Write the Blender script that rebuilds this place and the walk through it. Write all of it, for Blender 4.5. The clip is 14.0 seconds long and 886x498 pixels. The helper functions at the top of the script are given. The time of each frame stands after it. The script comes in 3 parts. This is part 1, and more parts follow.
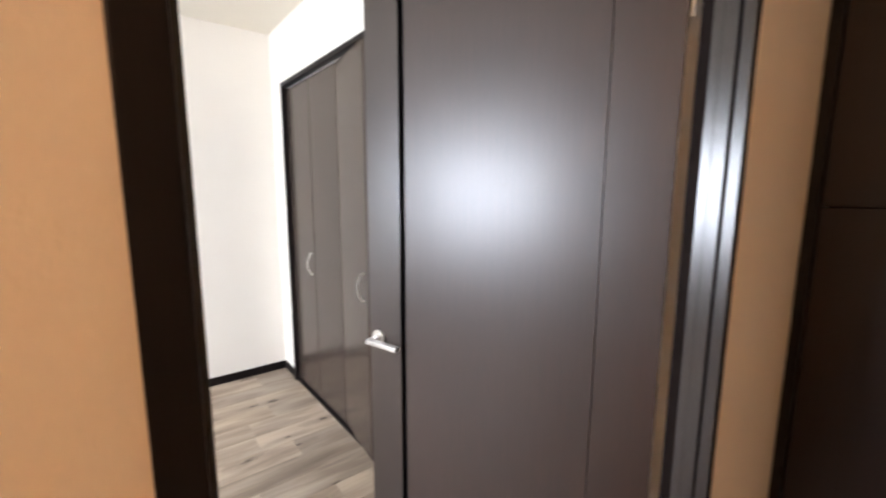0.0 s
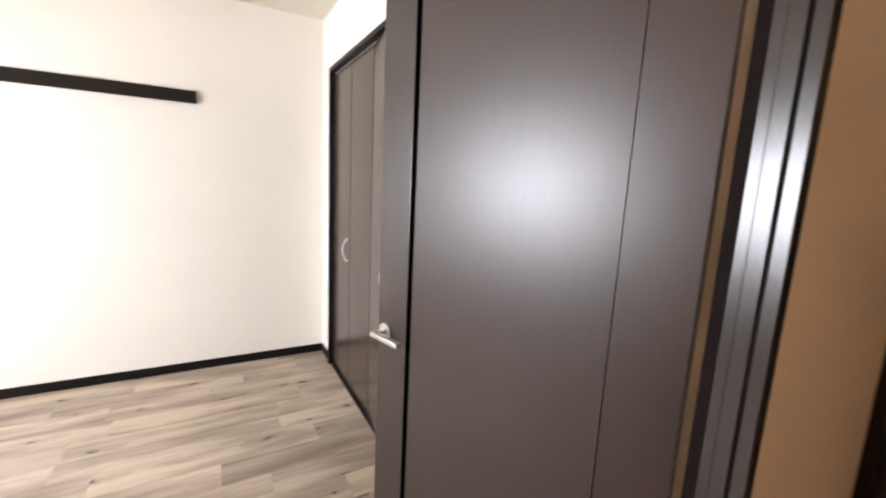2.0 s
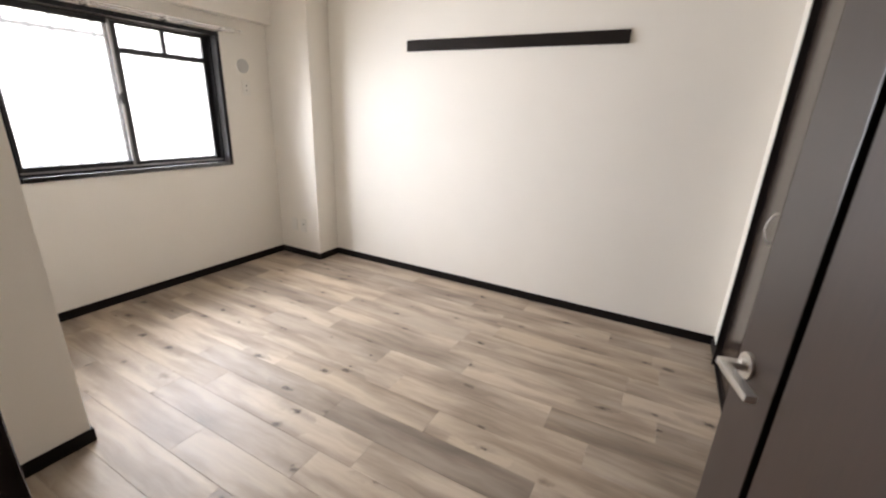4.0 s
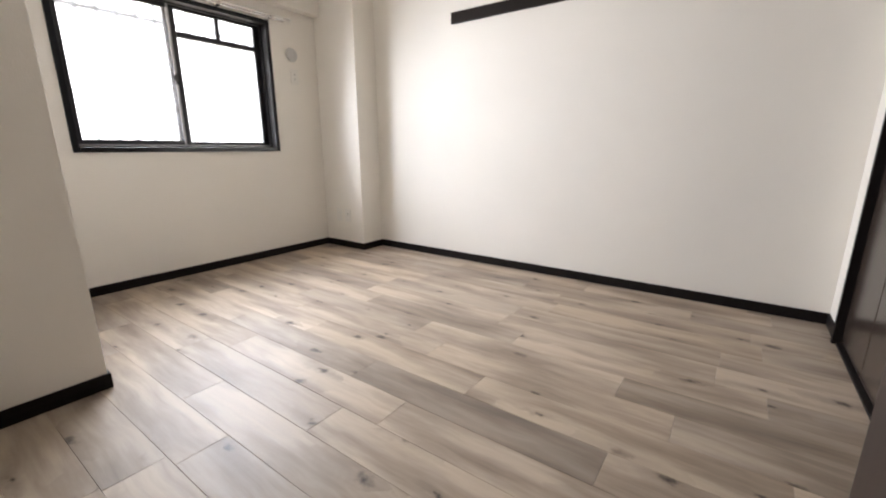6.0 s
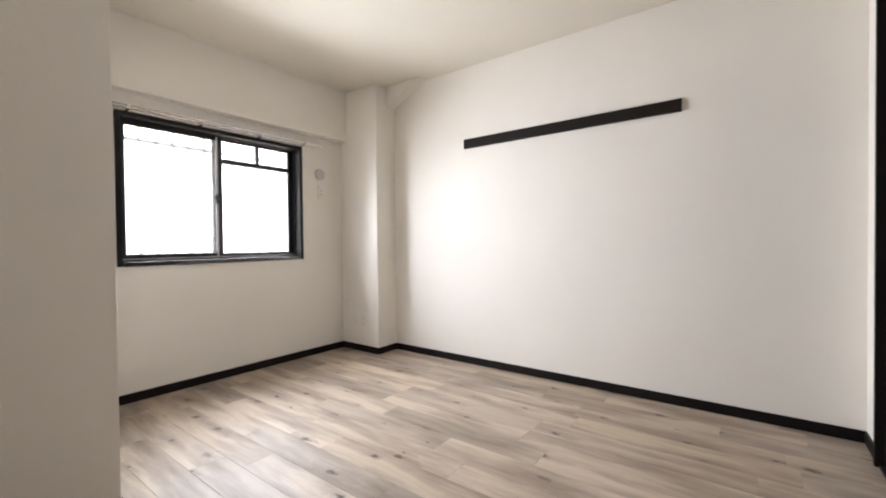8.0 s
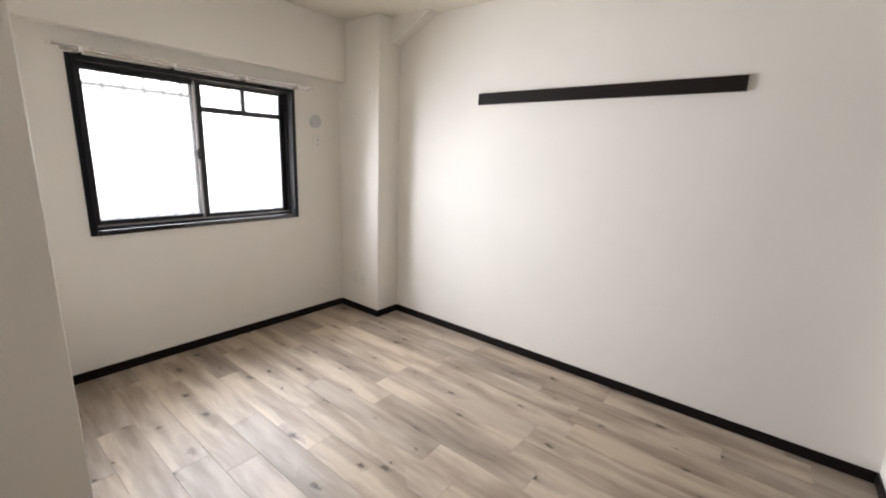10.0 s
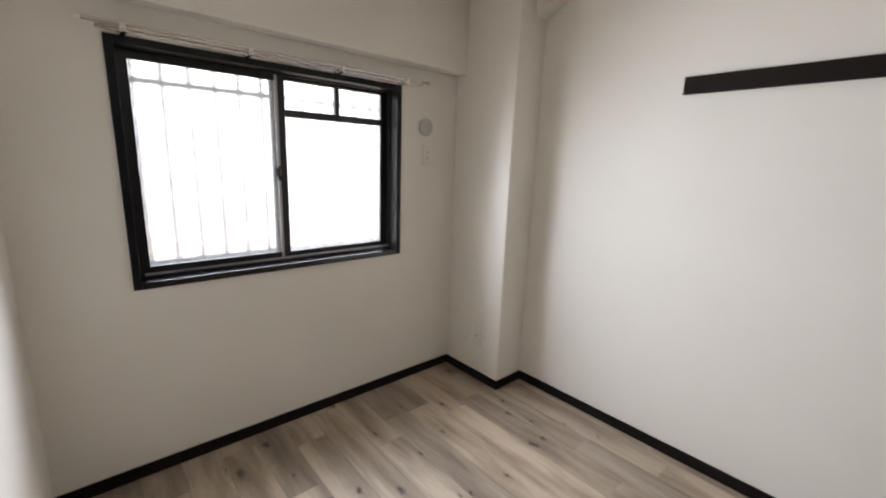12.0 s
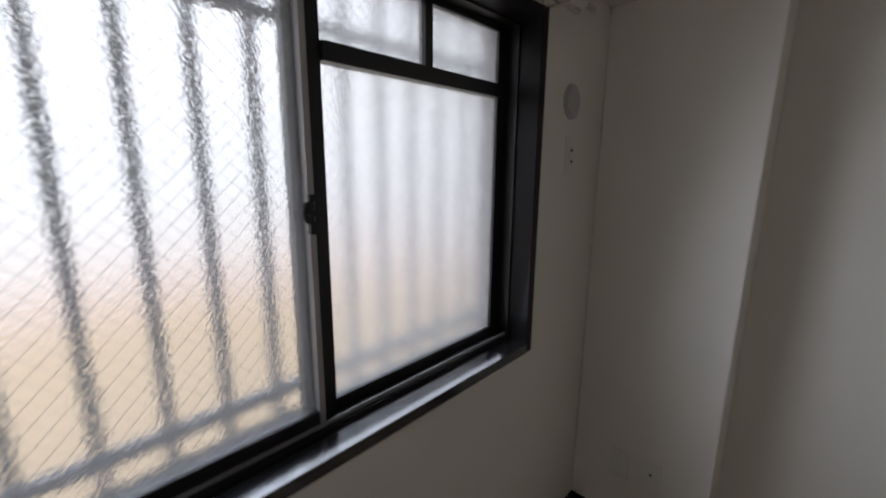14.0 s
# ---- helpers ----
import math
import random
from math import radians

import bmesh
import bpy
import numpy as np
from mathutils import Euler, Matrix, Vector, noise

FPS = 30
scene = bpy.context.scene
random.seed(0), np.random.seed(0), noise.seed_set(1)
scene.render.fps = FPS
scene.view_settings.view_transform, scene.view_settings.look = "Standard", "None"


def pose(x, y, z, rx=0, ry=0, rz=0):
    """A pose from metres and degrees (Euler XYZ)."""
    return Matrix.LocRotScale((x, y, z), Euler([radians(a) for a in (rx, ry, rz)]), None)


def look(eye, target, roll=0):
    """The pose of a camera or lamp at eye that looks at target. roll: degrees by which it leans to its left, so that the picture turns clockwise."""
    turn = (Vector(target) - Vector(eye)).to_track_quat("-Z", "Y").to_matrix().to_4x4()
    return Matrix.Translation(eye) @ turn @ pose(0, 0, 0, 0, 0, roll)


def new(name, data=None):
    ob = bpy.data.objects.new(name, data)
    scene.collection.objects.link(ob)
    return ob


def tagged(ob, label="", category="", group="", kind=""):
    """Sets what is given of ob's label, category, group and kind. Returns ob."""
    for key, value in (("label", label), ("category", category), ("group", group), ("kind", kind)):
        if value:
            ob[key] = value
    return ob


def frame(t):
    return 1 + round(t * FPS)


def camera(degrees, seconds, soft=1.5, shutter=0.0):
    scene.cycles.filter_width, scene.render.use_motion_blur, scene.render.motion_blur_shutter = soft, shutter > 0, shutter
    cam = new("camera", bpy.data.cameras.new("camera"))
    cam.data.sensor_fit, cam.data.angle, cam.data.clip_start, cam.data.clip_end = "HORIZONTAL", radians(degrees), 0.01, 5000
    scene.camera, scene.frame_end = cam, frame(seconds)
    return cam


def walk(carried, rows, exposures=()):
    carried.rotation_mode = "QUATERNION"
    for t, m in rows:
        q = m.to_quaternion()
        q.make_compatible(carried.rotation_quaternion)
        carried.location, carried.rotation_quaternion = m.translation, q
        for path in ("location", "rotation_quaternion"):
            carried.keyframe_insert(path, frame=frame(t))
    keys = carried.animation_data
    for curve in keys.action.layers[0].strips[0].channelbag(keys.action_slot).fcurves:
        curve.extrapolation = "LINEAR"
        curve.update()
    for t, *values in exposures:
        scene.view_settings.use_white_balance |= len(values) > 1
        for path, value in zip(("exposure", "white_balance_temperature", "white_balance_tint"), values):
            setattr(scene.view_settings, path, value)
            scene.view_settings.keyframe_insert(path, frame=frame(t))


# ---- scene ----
cam = camera(94.4, 14.0, soft=2.0, shutter=0.4)
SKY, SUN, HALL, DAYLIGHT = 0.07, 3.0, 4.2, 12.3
# backdrop emission by height; the high band is brighter to help light the room
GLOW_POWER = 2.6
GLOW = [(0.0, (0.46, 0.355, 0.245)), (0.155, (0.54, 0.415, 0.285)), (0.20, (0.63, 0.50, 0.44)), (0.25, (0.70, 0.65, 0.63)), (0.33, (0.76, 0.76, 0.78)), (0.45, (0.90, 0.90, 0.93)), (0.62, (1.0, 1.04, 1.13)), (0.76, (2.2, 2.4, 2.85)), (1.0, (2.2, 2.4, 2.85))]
PLANK_DARK, PLANK_MID, PLANK_LIGHT = (0.212, 0.162, 0.123), (0.335, 0.266, 0.203), (0.505, 0.418, 0.330)
EXPOSURES = [(0.0, 2.80, 6300, 10), (1.5, 2.80, 6600, 11), (2.5, 2.38, 6800, 13), (3.5, 2.0, 6950, 13), (4.2, 1.97, 6650, 11), (6.5, 1.95, 6550, 11), (8.2, 1.95, 6500, 11),
             (11.0, 1.62, 6500, 10), (12.0, 1.32, 6500, 10), (13.0, 0.92, 6400, 10), (13.5, 0.24, 6320, 10), (14.0, -0.38, 6250, 11)]
PATH = [
    (0, (2.719, -3.17, 1.39), (3.948, -1.619, 1.103), 0.2),
    (0.5, (2.7395, -3.179, 1.400), (4.233, -1.889, 1.082), 0.6),
    (1, (2.789, -3.19, 1.386), (4.294, -1.918, 1.038), 1.4),
    (1.5, (2.759, -3.178, 1.408), (4.130, -1.762, 1.066), 2.3),
    (2, (2.925, -3.166, 1.366), (3.901, -1.449, 1.049), 2.8),
    (2.5, (3.063, -3.143, 1.386), (3.538, -1.237, 1.013), 4.2),
    (3, (3.102, -3.031, 1.418), (3.009, -1.09, 0.945), 4.5),
    (3.5, (3.163, -2.976, 1.421), (2.556, -1.15, 0.873), 3.5),
    (4, (3.21, -2.9, 1.35), (2.316, -1.224, 0.723), 2.3),
    (4.2, (3.187, -2.872, 1.284), (2.241, -1.229, 0.644), 2.1),
    (6.3, (3.192, -2.77, 0.884), (2.029, -1.191, 0.488), -0.2),
    (6.5, (3.183, -2.803, 0.903), (2.004, -1.221, 0.579), -0.2),
    (7, (3.205, -2.829, 0.951), (1.986, -1.251, 0.795), -0.5),
    (7.5, (3.207, -2.857, 1.0), (1.988, -1.272, 0.962), -0.7),
    (8, (3.204, -2.859, 1.012), (2.001, -1.26, 0.981), -0.6),
    (8.2, (3.208, -2.851, 1.024), (2.024, -1.24, 0.975), -0.3),
    (10.3, (2.971, -2.501, 1.450), (1.752, -0.984, 0.989), 2.8),
    (10.5, (2.906, -2.439, 1.456), (1.675, -0.928, 1.007), 3.2),
    (11, (2.698, -2.346, 1.436), (1.372, -0.916, 0.994), 3.0),
    (11.5, (2.414, -2.241, 1.443), (0.983, -0.912, 1.014), 2.1),
    (12, (2.082, -2.144, 1.447), (0.612, -0.851, 1.034), 2.0),
    (12.5, (1.706, -2.023, 1.422), (0.221, -0.745, 1.018), 1.8),
    (13, (1.324, -1.931, 1.431), (-0.176, -0.674, 1.018), 1.8),
    (13.5, (0.944, -1.884, 1.452), (-0.521, -0.586, 1.042), 1.4),
    (14, (0.635, -1.774, 1.459), (-0.695, -0.336, 1.053), 0.5),
]
walk(cam, [(t, look(e, g, r)) for t, e, g, r in PATH], EXPOSURES)

# ---- world, sun, lamps ----
world = bpy.data.worlds.new("sky")
scene.world = world
world.use_nodes = True
wn = world.node_tree.nodes
sky = wn.new("ShaderNodeTexSky")
sky.sky_type, sky.sun_disc = "NISHITA", False
sky.sun_elevation, sky.sun_rotation = radians(52), radians(35)
sky.dust_density = 2.0
wn["Background"].inputs["Strength"].default_value = SKY
world.node_tree.links.new(sky.outputs[0], wn["Background"].inputs["Color"])

sun = new("sun", bpy.data.lights.new("sun", "SUN"))
sun.data.energy, sun.data.angle, sun.data.color = SUN, radians(0.6), (1.0, 0.95, 0.87)
sun.matrix_world = look((0, 0, 20), (-8.0, -11.0, 2.5))

hall_bulb = new("hall_bulb", bpy.data.lights.new("hall_bulb", "POINT"))
hall_bulb.data.energy, hall_bulb.data.color, hall_bulb.data.shadow_soft_size = HALL, (1.0, 0.66, 0.43), 0.06
hall_bulb.location = (1.75, -4.02, 2.26)

# the sky's light in the window opening
daylight = new("window_daylight", bpy.data.lights.new("window_daylight", "AREA"))
daylight.data.shape, daylight.data.size, daylight.data.size_y = "RECTANGLE", 0.86, 1.20
daylight.data.energy, daylight.data.color = DAYLIGHT, (0.92, 0.98, 1.10)
daylight.data.spread = radians(133)
daylight.matrix_world = pose(0.014, -1.357, 1.376, 0, -81, 0)


# ---- materials ----
def material(name, colour, rough=0.5, metal=0.0):
    m = bpy.data.materials.new(name)
    m.use_nodes = True
    b = m.node_tree.nodes["Principled BSDF"]
    b.inputs["Base Color"].default_value = (*colour, 1)
    b.inputs["Roughness"].default_value, b.inputs["Metallic"].default_value = rough, metal
    return m, m.node_tree, b


def node(tree, kind, inputs=None, **settings):
    n = tree.nodes.new(kind)
    for key, value in settings.items():
        setattr(n, key, value)
    for key, value in (inputs or {}).items():
        if isinstance(value, bpy.types.NodeSocket):
            tree.links.new(value, n.inputs[key])
        else:
            n.inputs[key].default_value = value
    return n


def noise_at(tree, coords, scale, size, detail=3.0, rough=0.55):
    stretch = node(tree, "ShaderNodeMapping", {"Vector": coords, "Scale": scale})
    return node(tree, "ShaderNodeTexNoise", {"Vector": stretch.outputs[0], "Scale": size, "Detail": detail, "Roughness": rough}).outputs["Fac"]


def ramp(tree, fac, stops):
    n = node(tree, "ShaderNodeValToRGB", {"Fac": fac})
    while len(n.color_ramp.elements) < len(stops):
        n.color_ramp.elements.new(0.5)
    for e, (at, c) in zip(n.color_ramp.elements, stops):
        e.position, e.color = at, (*c, 1)
    return n.outputs["Color"]


def grey(v):
    return (v, v, v)


def mix(tree, fac, a, b, blend="MIX"):
    n = node(tree, "ShaderNodeMix", data_type="RGBA", blend_type=blend)
    for socket, value in ((n.inputs[0], fac), (n.inputs[6], a), (n.inputs[7], b)):
        if isinstance(value, bpy.types.NodeSocket):
            tree.links.new(value, socket)
        elif isinstance(value, (int, float)):
            socket.default_value = value
        else:
            socket.default_value = (*value, 1)
    return n.outputs[2]


def bumped(tree, bsdf, height, strength, distance):
    b = node(tree, "ShaderNodeBump", {"Height": height, "Strength": strength, "Distance": distance})
    tree.links.new(b.outputs[0], bsdf.inputs["Normal"])


def coords_of(tree):
    return node(tree, "ShaderNodeTexCoord").outputs["Object"]


def wallpaper(name, colour):
    m, t, b = material(name, colour, 0.75)
    c = coords_of(t)
    blotch = noise_at(t, c, (1, 1, 1), 1.7, 3)
    lo = tuple(v * 0.965 for v in colour)
    t.links.new(ramp(t, blotch, [(0.3, lo), (0.7, colour)]), b.inputs["Base Color"])
    weave = noise_at(t, c, (1, 1, 0.35), 260, 2)
    grain = noise_at(t, c, (1, 1, 1), 70, 3)
    both = node(t, "ShaderNodeMath", {0: weave, 1: grain}, operation="ADD").outputs[0]
    bumped(t, b, both, 0.35, 0.0012)
    return m


def dark_wood(name, light, dark, rough=0.36, axis=(26, 26, 0.7), bump=0.03):
    m, t, b = material(name, light, rough)
    c = coords_of(t)
    grain = noise_at(t, c, axis, 6, 5, 0.65)
    fine = noise_at(t, c, tuple(a * 4 for a in axis), 9, 2)
    cloud = noise_at(t, c, (1, 1, 1), 2.2, 3)
    col = ramp(t, grain, [(0.3, dark), (0.72, light)])
    col = mix(t, 0.35, col, ramp(t, fine, [(0.35, dark), (0.65, light)]))
    t.links.new(mix(t, 0.2, col, ramp(t, cloud, [(0.3, dark), (0.7, light)])), b.inputs["Base Color"])
    r = node(t, "ShaderNodeMapRange", {"Value": cloud, "To Min": rough - 0.03, "To Max": rough + 0.04})
    t.links.new(r.outputs[0], b.inputs["Roughness"])
    bumped(t, b, fine, bump, 0.0006)
    b.inputs["Specular IOR Level"].default_value = 0.42
    return m


def plank_wood(name, tint):
    m, t, b = material(name, (0.5, 0.42, 0.34), 0.42)
    c = coords_of(t)
    info = node(t, "ShaderNodeObjectInfo")
    shift = node(t, "ShaderNodeVectorMath", {0: info.outputs["Random"], 1: (37.0, 53.0, 11.0)}, operation="MULTIPLY").outputs[0]
    p = node(t, "ShaderNodeVectorMath", {0: c, 1: shift}, operation="ADD").outputs[0]
    wob = node(t, "ShaderNodeTexNoise", {"Vector": p, "Scale": 3.0, "Detail": 2.0})
    sway = node(t, "ShaderNodeVectorMath", {0: wob.outputs["Color"], 1: (0.0, 0.05, 0.0)}, operation="MULTIPLY").outputs[0]
    p2 = node(t, "ShaderNodeVectorMath", {0: p, 1: sway}, operation="ADD").outputs[0]
    broad = noise_at(t, p2, (0.9, 5.2, 1), 1.6, 4, 0.55)
    grain = noise_at(t, p2, (1.5, 26, 1), 1.6, 6, 0.66)
    col = ramp(t, broad, [(0.34, PLANK_DARK), (0.46, PLANK_MID), (0.60, PLANK_LIGHT)])
    col = mix(t, 0.24, col, ramp(t, grain, [(0.30, tuple(v * 0.55 for v in PLANK_MID)), (0.58, PLANK_LIGHT)]))
    tone = ramp(t, info.outputs["Random"], [(0.0, (0.78, 0.77, 0.77)), (0.2, (0.88, 0.87, 0.86)), (0.45, (0.99, 0.955, 0.90)), (0.7, (1.0, 0.99, 0.98)), (1.0, (1.13, 1.10, 1.06))])
    col = mix(t, 1.0, col, tone, "MULTIPLY")
    jig = node(t, "ShaderNodeTexNoise", {"Vector": p, "Scale": 36.0, "Detail": 3.0})
    jag = node(t, "ShaderNodeVectorMath", {0: jig.outputs["Color"], 1: (0.070, 0.034, 0.0)}, operation="MULTIPLY").outputs[0]
    p3 = node(t, "ShaderNodeVectorMath", {0: p2, 1: jag}, operation="ADD").outputs[0]
    spots = node(t, "ShaderNodeMapping", {"Vector": p3, "Scale": (3.2, 6.0, 0.0)}).outputs[0]
    cells = node(t, "ShaderNodeTexVoronoi", {"Vector": spots, "Scale": 1.0, "Randomness": 1.0}, voronoi_dimensions="2D")
    some = node(t, "ShaderNodeSeparateColor", {"Color": cells.outputs["Color"]})
    away = node(t, "ShaderNodeVectorMath", {0: spots, 1: cells.outputs["Position"]}, operation="SUBTRACT").outputs[0]
    size = node(t, "ShaderNodeMapRange", {"Value": some.outputs[1], "To Min": 0.04, "To Max": 0.16}).outputs[0]
    keep = node(t, "ShaderNodeMapRange", {"Value": some.outputs[0], "From Min": 0.45, "From Max": 0.60}).outputs[0]

    def spot(shape, reach):
        d = node(t, "ShaderNodeVectorMath", {0: away, 1: shape}, operation="MULTIPLY").outputs[0]
        d = node(t, "ShaderNodeVectorMath", {0: d}, operation="LENGTH").outputs["Value"]
        d = node(t, "ShaderNodeMath", {0: d, 1: size}, operation="DIVIDE").outputs[0]
        d = node(t, "ShaderNodeMapRange", {"Value": d, "From Min": 0.0, "From Max": reach, "To Min": 1.0, "To Max": 0.0}, interpolation_type="SMOOTHSTEP").outputs[0]
        return node(t, "ShaderNodeMath", {0: d, 1: keep}, operation="MULTIPLY").outputs[0]

    tail = node(t, "ShaderNodeMath", {0: spot((0.24, 0.9, 0.0), 2.1), 1: grain}, operation="MULTIPLY").outputs[0]
    col = mix(t, node(t, "ShaderNodeMath", {0: tail, 1: 0.80}, operation="MULTIPLY", use_clamp=True).outputs[0], col, (0.15, 0.112, 0.086))
    col = mix(t, node(t, "ShaderNodeMath", {0: spot((1.15, 1.05, 0.0), 1.1), 1: 0.97}, operation="MULTIPLY").outputs[0], col, (0.034, 0.021, 0.014))
    col = mix(t, 1.0, col, tint, "MULTIPLY")
    t.links.new(col, b.inputs["Base Color"])
    r = node(t, "ShaderNodeMapRange", {"Value": grain, "To Min": 0.43, "To Max": 0.55})
    t.links.new(r.outputs[0], b.inputs["Roughness"])
    bumped(t, b, grain, 0.12, 0.0006)
    b.inputs["Specular IOR Level"].default_value = 0.48
    return m


def pattern_glass(name, rough, strength, veil):
    """Figured glass: rippled and clear, with a share of light scattered wide."""
    m, t, b = material(name, (0.74, 0.755, 0.76), rough)
    b.inputs["Transmission Weight"].default_value = 1.0
    b.inputs["IOR"].default_value = 1.45
    h = noise_at(t, coords_of(t), (1, 1, 0.7), 210, 2, 0.5)
    bumped(t, b, h, strength, 0.003)
    milk = node(t, "ShaderNodeBsdfTranslucent", {"Color": (0.80, 0.81, 0.82, 1)})
    both = node(t, "ShaderNodeMixShader", {0: veil, 1: b.outputs[0], 2: milk.outputs[0]})
    t.links.new(both.outputs[0], t.nodes["Material Output"].inputs["Surface"])
    return m


def brushed(name, colour, rough=0.32):
    m, t, b = material(name, colour, rough, 1.0)
    n = noise_at(t, coords_of(t), (30, 30, 200), 6, 2)
    r = node(t, "ShaderNodeMapRange", {"Value": n, "To Min": rough - 0.06, "To Max": rough + 0.08})
    t.links.new(r.outputs[0], b.inputs["Roughness"])
    return m


def speckled(name, a, bcol, size, rough=0.9):
    m, t, b = material(name, a, rough)
    c = coords_of(t)
    n1, n2 = noise_at(t, c, (1, 1, 1), size, 5), noise_at(t, c, (1, 1, 1), size * 0.08, 3)
    col = mix(t, 0.5, ramp(t, n1, [(0.3, a), (0.7, bcol)]), ramp(t, n2, [(0.3, a), (0.7, bcol)]))
    t.links.new(col, b.inputs["Base Color"])
    bumped(t, b, n1, 0.3, 0.01)
    return m


WALL = wallpaper("white_wallpaper", (0.845, 0.803, 0.733))
CEIL = wallpaper("ceiling_paper", (0.76, 0.71, 0.61))
HALLWALL = wallpaper("hall_wallpaper", (0.72, 0.62, 0.50))
DOOR = dark_wood("door_veneer", (0.031, 0.0185, 0.0145), (0.018, 0.0105, 0.0082), 0.325, bump=0.02)
DOOR.node_tree.nodes["Principled BSDF"].inputs["Specular IOR Level"].default_value = 0.85
LEAF = dark_wood("door_panel_veneer", (0.037, 0.0185, 0.0130), (0.016, 0.0083, 0.0060), 0.365, bump=0.02)
LEAF.node_tree.nodes["Principled BSDF"].inputs["Specular IOR Level"].default_value = 0.76
JAMB = dark_wood("jamb_wood", (0.024, 0.0155, 0.0125), (0.014, 0.009, 0.0075), 0.24, bump=0.015)
JAMB.node_tree.nodes["Principled BSDF"].inputs["Specular IOR Level"].default_value = 0.60
EDGE = dark_wood("casing_edge_wood", (0.012, 0.008, 0.007), (0.008, 0.0055, 0.005), 0.6)
EDGE.node_tree.nodes["Principled BSDF"].inputs["Specular IOR Level"].default_value = 0.04
CLOSET = dark_wood("closet_veneer", (0.060, 0.044, 0.035), (0.038, 0.027, 0.022), 0.22)
STOREDOOR = dark_wood("store_door_veneer", (0.016, 0.0075, 0.0065), (0.008, 0.004, 0.0036), 0.30)
STOREDOOR.node_tree.nodes["Principled BSDF"].inputs["Specular IOR Level"].default_value = 0.40
TRIM = dark_wood("dark_trim", (0.012, 0.009, 0.0085), (0.008, 0.006, 0.006), 0.42)
TRIM.node_tree.nodes["Principled BSDF"].inputs["Specular IOR Level"].default_value = 0.14
RAILWOOD = dark_wood("rail_wood", (0.016, 0.0105, 0.008), (0.009, 0.006, 0.0048), 0.5, (0.7, 26, 26))
RAILWOOD.node_tree.nodes["Principled BSDF"].inputs["Specular IOR Level"].default_value = 0.18
WINTRIM = dark_wood("window_casing_wood", (0.010, 0.0095, 0.011), (0.006, 0.006, 0.007), 0.15, (26, 0.7, 26))
WINTRIM.node_tree.nodes["Principled BSDF"].inputs["Specular IOR Level"].default_value = 0.9
CASING = dark_wood("window_casing_side", (0.009, 0.0085, 0.0105), (0.006, 0.006, 0.007), 0.32, (26, 0.7, 26))
CASING.node_tree.nodes["Principled BSDF"].inputs["Specular IOR Level"].default_value = 0.22
SASH = material("bronze_aluminium", (0.010, 0.0098, 0.011), 0.34, 0.0)[0]
STILE = material("grey_aluminium", (0.46, 0.45, 0.45), 0.35, 0.6)[0]
GROOVE = material("black_groove", (0.006, 0.005, 0.005), 0.8)[0]
GROOVE.node_tree.nodes["Principled BSDF"].inputs["Specular IOR Level"].default_value = 0.08
PLANK = plank_wood("plank_wood", (1.0, 1.0, 1.0))
GREYPLANK = plank_wood("grey_plank_wood", (0.80, 0.79, 0.785))
UNDER = material("underlay", (0.09, 0.075, 0.06), 0.9)[0]
GLASS = pattern_glass("pattern_glass", 0.042, 0.29, 0.075)
FROST = pattern_glass("frosted_glass", 0.24, 0.34, 0.15)
WIRE = material("glass_wire", (0.20, 0.20, 0.20), 0.4, 0.5)[0]
STEEL = brushed("satin_nickel", (0.72, 0.71, 0.69), 0.30)
CHROME = brushed("rod_metal", (0.72, 0.70, 0.68), 0.18)
PLASTIC = material("white_plastic", (0.79, 0.765, 0.71), 0.4)[0]
VENTGREY = material("vent_plastic", (0.52, 0.51, 0.49), 0.5)[0]
BLACK = material("black_hole", (0.01, 0.01, 0.01), 0.6)[0]
GRILLE = speckled("grille_aluminium", (0.13, 0.14, 0.16), (0.18, 0.19, 0.21), 40, 0.5)
EARTH = speckled("dry_earth", (0.36, 0.29, 0.19), (0.48, 0.40, 0.28), 6)
OUTER = speckled("outer_stucco", (0.16, 0.155, 0.15), (0.22, 0.215, 0.21), 30)


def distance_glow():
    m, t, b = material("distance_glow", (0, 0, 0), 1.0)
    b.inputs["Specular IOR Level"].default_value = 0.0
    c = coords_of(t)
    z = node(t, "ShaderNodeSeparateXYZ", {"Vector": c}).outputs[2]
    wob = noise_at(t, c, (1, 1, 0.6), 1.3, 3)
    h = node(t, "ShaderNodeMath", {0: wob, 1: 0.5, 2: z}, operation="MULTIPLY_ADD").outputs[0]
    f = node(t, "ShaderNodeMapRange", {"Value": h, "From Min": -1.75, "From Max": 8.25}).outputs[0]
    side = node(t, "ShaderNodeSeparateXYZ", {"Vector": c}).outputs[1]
    # emission painted stronger towards -y, to throw more light on the back wall
    side_gain = node(t, "ShaderNodeMapRange", {"Value": side, "From Min": -6.4, "From Max": 3.6, "To Min": 1.35, "To Max": 0.75}).outputs[0]
    bright = node(t, "ShaderNodeVectorMath", {0: ramp(t, f, GLOW), 3: side_gain}, operation="SCALE").outputs[0]
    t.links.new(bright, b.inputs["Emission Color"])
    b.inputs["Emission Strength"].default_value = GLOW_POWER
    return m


DISTANCE = distance_glow()


# ---- mesh helpers ----
def box(bm, x0, x1, y0, y1, z0, z1):
    v = [bm.verts.new((x, y, z)) for z in (z0, z1) for y in (y0, y1) for x in (x0, x1)]
    for f in ((0, 2, 3, 1), (4, 5, 7, 6), (0, 1, 5, 4), (2, 6, 7, 3), (0, 4, 6, 2), (1, 3, 7, 5)):
        bm.faces.new([v[i] for i in f])
    return v


